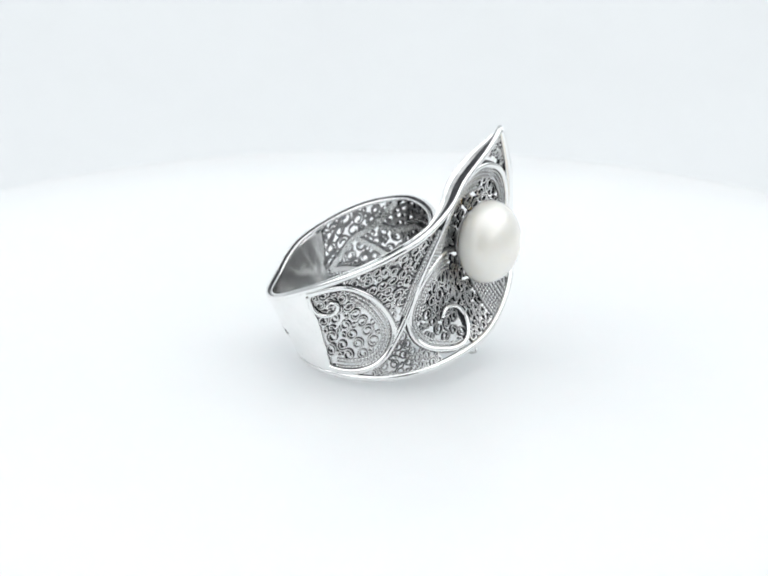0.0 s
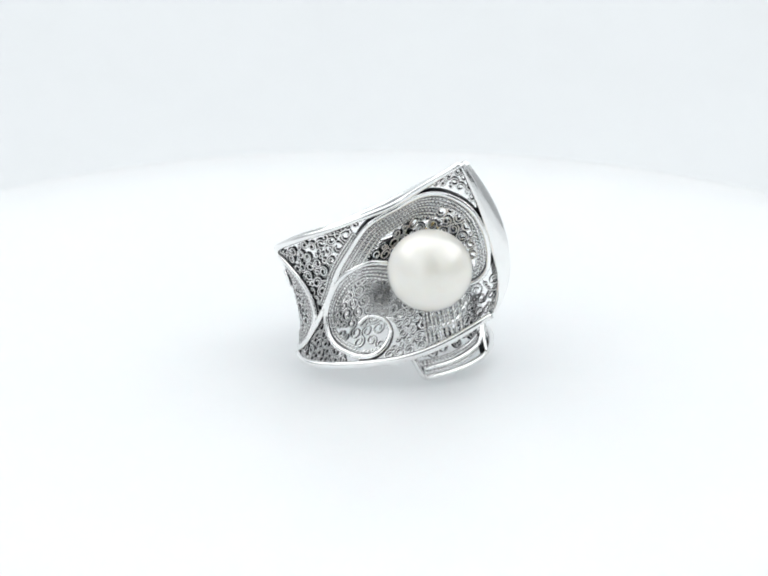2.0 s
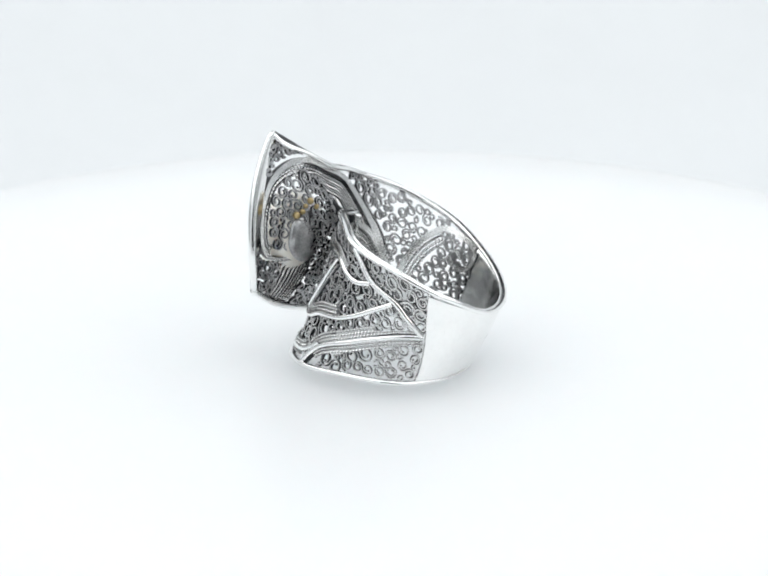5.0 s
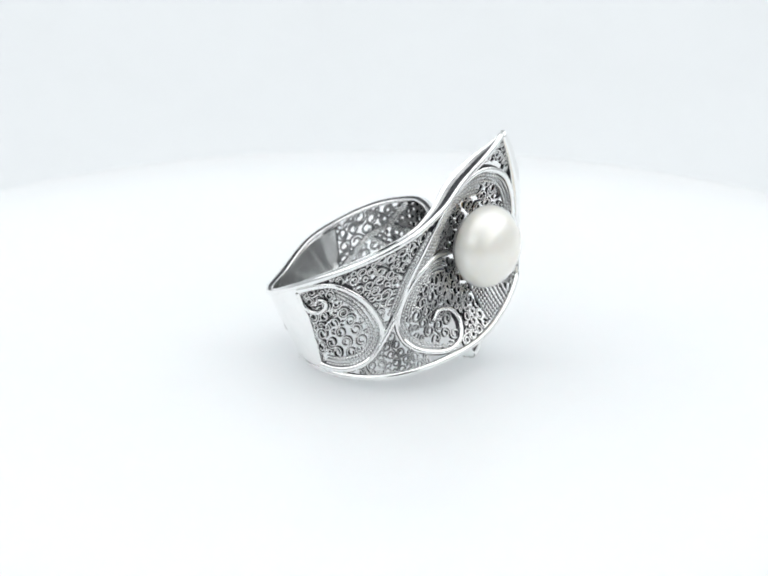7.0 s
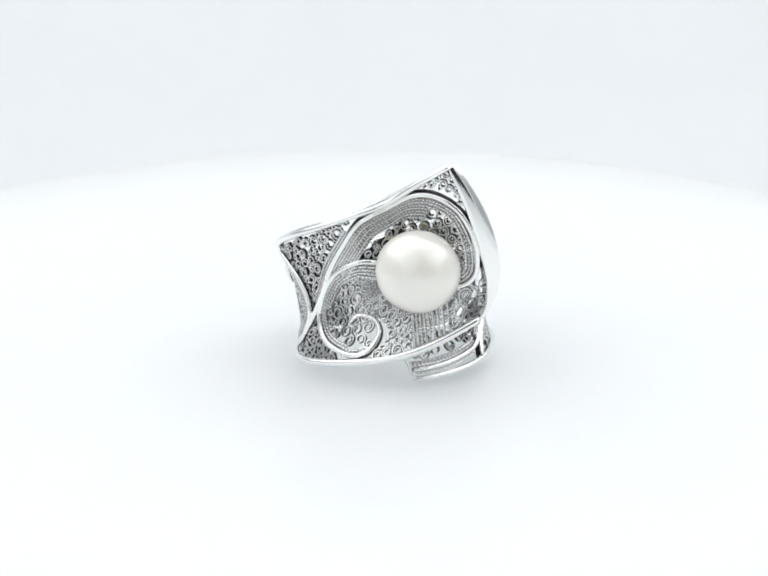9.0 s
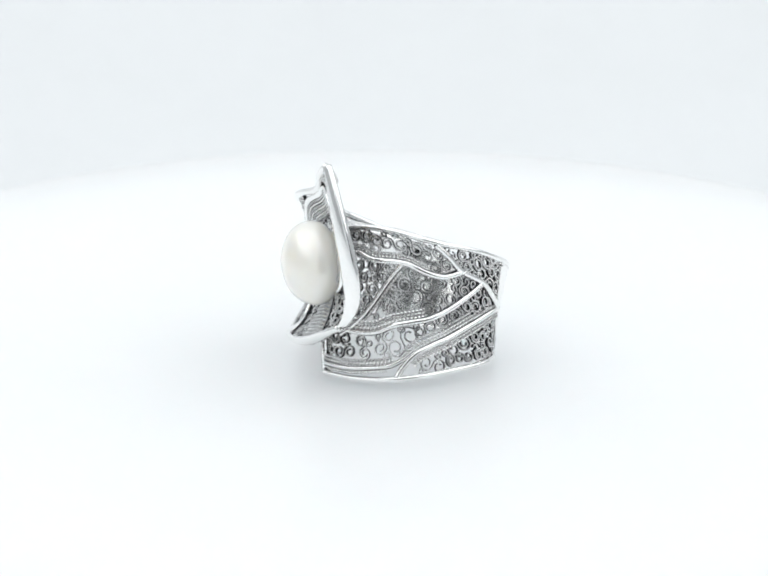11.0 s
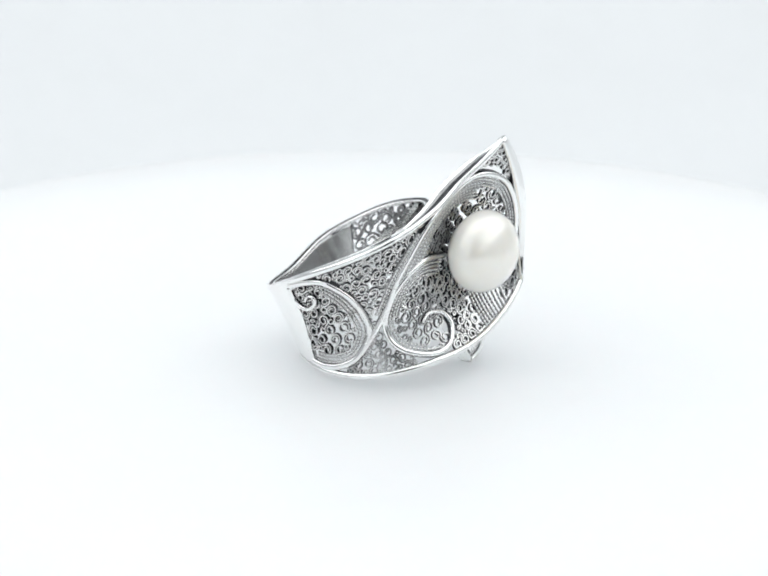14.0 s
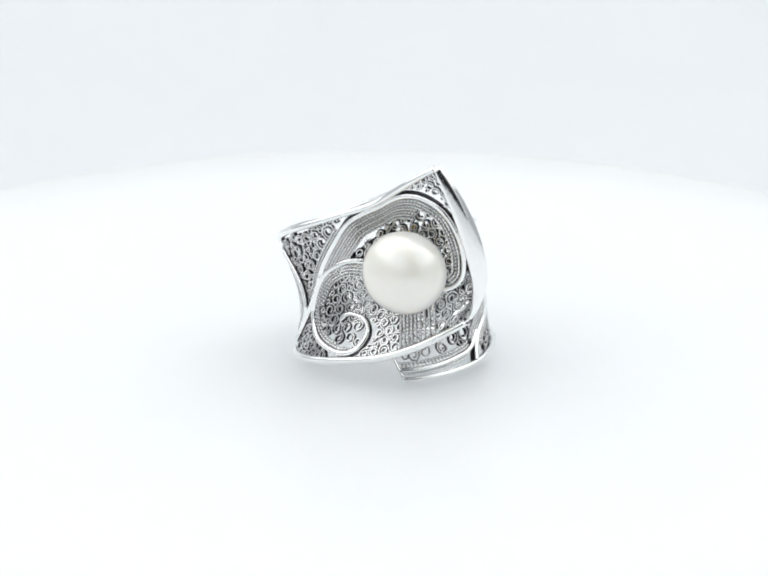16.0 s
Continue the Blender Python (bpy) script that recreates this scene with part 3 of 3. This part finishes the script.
curl_field([(0.012, 0.33), (0.008, 0.5), (0.010, 0.66), (0.017, 0.78), (0.034, 0.855), (0.05, 0.86), (0.065, 0.78), (0.08, 0.66), (0.07, 0.56), (0.05, 0.42), (0.03, 0.34)], 1.35, sweep_wire, 17, depth=-0.75)
curl_field([(0.065, 0.80), (0.10, 0.73), (0.135, 0.68), (0.11, 0.64), (0.085, 0.58), (0.06, 0.56)], 1.0, sweep_wire, 18, depth=-0.55)
backing((0.055, 0.57, 0.79), (0.135, 0.655, 0.675))
for u, v in ((0.207, 0.40), (0.229, 0.24), (0.188, 0.60), (0.66, 0.79), (0.592, 0.485)):
    granule(u, v, 0.42)
for k in range(9):
    rope = smooth_path([(0.0225 + 0.0033 * k, 0.36), (0.0225 + 0.0035 * k, 0.18), (0.0225 + 0.0036 * k, 0.02)])
    piece("twisted_wire", twisted(rope, 0.46, out=0.1), spiral, METALS)

# tucked-in side of the band
branch_1, path_b1 = scroll_wire("scroll_wire", [(0.703, 0.98), (0.682, 0.90), (0.663, 0.80), (0.628, 0.72), (0.612, 0.625), (0.592, 0.49)], label="slanting polished wire near the upper rim")
branch_2, path_b2 = scroll_wire("scroll_wire", [(0.955, 0.83), (0.905, 0.825), (0.856, 0.785), (0.767, 0.785), (0.741, 0.765), (0.72, 0.74), (0.693, 0.73), (0.665, 0.785)], label="wavy polished wire on the tucked-in end")
branch_3, path_b3 = scroll_wire("scroll_wire", [(0.772, 0.775), (0.811, 0.65), (0.851, 0.5), (0.89, 0.375), (0.94, 0.27)], half=0.5, label="thin polished wire across the tucked-in end")
branch_4, path_b4 = scroll_wire("scroll_wire", [(0.965, 0.33), (0.894, 0.30), (0.84, 0.305), (0.798, 0.35), (0.752, 0.375), (0.723, 0.40), (0.689, 0.475), (0.654, 0.60), (0.631, 0.70)], label="long wavy polished wire on the tucked-in end")
branch_5, path_b5 = scroll_wire("scroll_wire", [(0.795, 0.01), (0.783, 0.075), (0.76, 0.15), (0.73, 0.20), (0.698, 0.25), (0.65, 0.36), (0.615, 0.44), (0.592, 0.48)], label="rising polished wire near the lower rim")
branch_6, path_b6 = scroll_wire("scroll_wire", [(0.992, 0.065), (0.907, 0.062), (0.833, 0.078), (0.805, 0.09), (0.78, 0.13), (0.763, 0.175)], half=0.5, label="thin polished wire along the lower rim")
rope_rows(path_b2, (-1.0, -1.7), branch_2, 0.4, 0.05, 0.75)
rope_rows(path_b4, (-1.0, -1.75, -2.5), branch_4, 0.42, 0.05, 0.62)
rope_rows(path_b3, (-0.95,), branch_3, 0.36, 0.1, 0.9)
rope_rows(path_b5, (-1.05, 1.05, 1.8), branch_5, 0.4, 0.15, 1.0)
rope_rows(path_b5, (-1.8, -2.55), branch_5, 0.4, 0.12, 0.72)
rope_rows(path_b6, (-0.95, -1.7), branch_6, 0.42, 0.0, 0.8)
rope_rows(path_b6, (0.9,), branch_6, 0.4, 0.0, 0.7)
curl_field([(0.70, 0.985), (0.985, 0.985)] + stretch(path_b2, 0.0, 0.75, -2.1) + stretch(path_b2, 0.75, 1.0, -0.5) + stretch(path_b1, 0.4, 0.0, 0.5), 1.5, branch_2, 21)
curl_field([(0.587, 0.985), (0.70, 0.985)] + stretch(path_b1, 0.0, 1.0, -0.4) + [(0.587, 0.52)], 1.45, branch_1, 23)
curl_field(stretch(path_b2, 0.5, 1.0, 0.4) + stretch(path_b4, 1.0, 0.62, -0.5) + stretch(path_b4, 0.62, 0.38, -2.9) + stretch(path_b3, 0.5, 0.0, -1.3), 1.6, branch_4, 25)
curl_field(stretch(path_b3, 0.0, 1.0, 0.4) + [(0.99, 0.28), (0.99, 0.81)] + stretch(path_b2, 0.05, 0.5, 0.4), 1.55, branch_3, 27)
curl_field(stretch(path_b4, 0.05, 0.36, -2.9) + stretch(path_b3, 0.55, 0.95, -1.3), 1.3, branch_3, 28)
curl_field(stretch(path_b4, 0.55, 1.0, 0.4) + [(0.605, 0.60)] + stretch(path_b5, 1.0, 0.72, -1.3) + stretch(path_b5, 0.72, 0.24, -2.8), 1.4, branch_4, 29)
curl_field(stretch(path_b5, 0.05, 1.0, 2.2) + [(0.592, 0.25), (0.602, 0.02), (0.785, 0.015)], 1.4, branch_5, 31)
curl_field(stretch(path_b4, 0.02, 0.58, 0.4) + [(0.76, 0.22)] + stretch(path_b6, 0.95, 0.0, -2.1), 1.65, branch_6, 33)


def peg_beads():
    """Brass-coloured beads of solder behind the pearl."""
    bm = bmesh.new()
    for u, v, r in ((0.024, 0.57, 0.9), (0.028, 0.60, 0.7), (0.034, 0.68, 0.8), (0.030, 0.64, 0.6), (0.040, 0.66, 0.65)):
        p, _ = wall(u, v, -1.5)
        bmesh.ops.create_icosphere(bm, subdivisions=2, radius=r * UNIT, matrix=Matrix.Translation(p))
    return part("peg", bm, GLUE, ring, "brass-coloured solder beads behind the pearl")


peg_beads()


def hallmark(u, v, wide, high):
    """A small outlined stamp in the plain back."""
    a, b = scale_at(u, v)
    path = []
    for k in range(21):
        ang = 2 * math.pi * k / 20
        c, s = math.cos(ang), math.sin(ang)
        path.append(Vector((u + wide * math.copysign(abs(c) ** 0.6, c) / a, v + high * math.copysign(abs(s) ** 0.6, s) / b)))
    piece("hallmark", swept(path, [(-0.06, -0.1), (-0.06, 0.03), (0.06, 0.03), (0.06, -0.1)], (1, 1, 1, 1), out=0.27), shank, METALS)


hallmark(0.440, 0.44, 1.0, 0.7)
hallmark(0.420, 0.43, 0.7, 0.6)


# ---- what moves ----
def motions():
    turns = [(0.0, 0.0), (0.5, 17.6), (1.0, 32.4), (1.5, 46.6), (2.0, 62.4), (2.5, 78.0), (3.0, 93.9), (3.5, 109.4), (4.0, 125.6), (4.2, 131.7), (4.3, 134.9), (4.4, 139.5),
             (4.5, 147.4), (4.7, 166.0), (5.1, 203.0), (5.5, 240.0), (5.9, 277.0), (6.3, 314.0), (6.5, 332.0), (6.6, 341.5), (6.7, 351.0), (6.8, 359.8), (6.9, 364.9), (7.0, 368.2),
             (7.5, 383.2), (8.0, 398.1), (8.5, 413.8), (9.0, 429.6), (9.5, 445.5), (10.0, 461.3), (10.2, 467.6), (10.7, 483.2), (11.0, 492.5), (11.1, 495.6), (11.2, 499.2), (11.3, 507.5), (11.5, 526.0),
             (11.9, 563.0), (12.3, 600.0), (12.5, 618.8), (12.7, 638.6), (13.0, 669.0), (13.2, 688.0), (13.4, 706.3), (13.5, 715.2), (13.6, 722.2), (13.7, 727.0), (13.8, 730.4), (14.0, 736.8),
             (14.5, 751.2), (15.0, 766.0), (15.5, 781.4), (16.0, 797.3)]
    for thing in (ring, turntable_ob):
        walk(thing, [(t, pose(0, 0, 0, 0, 0, -a)) for t, a in turns])


motions()
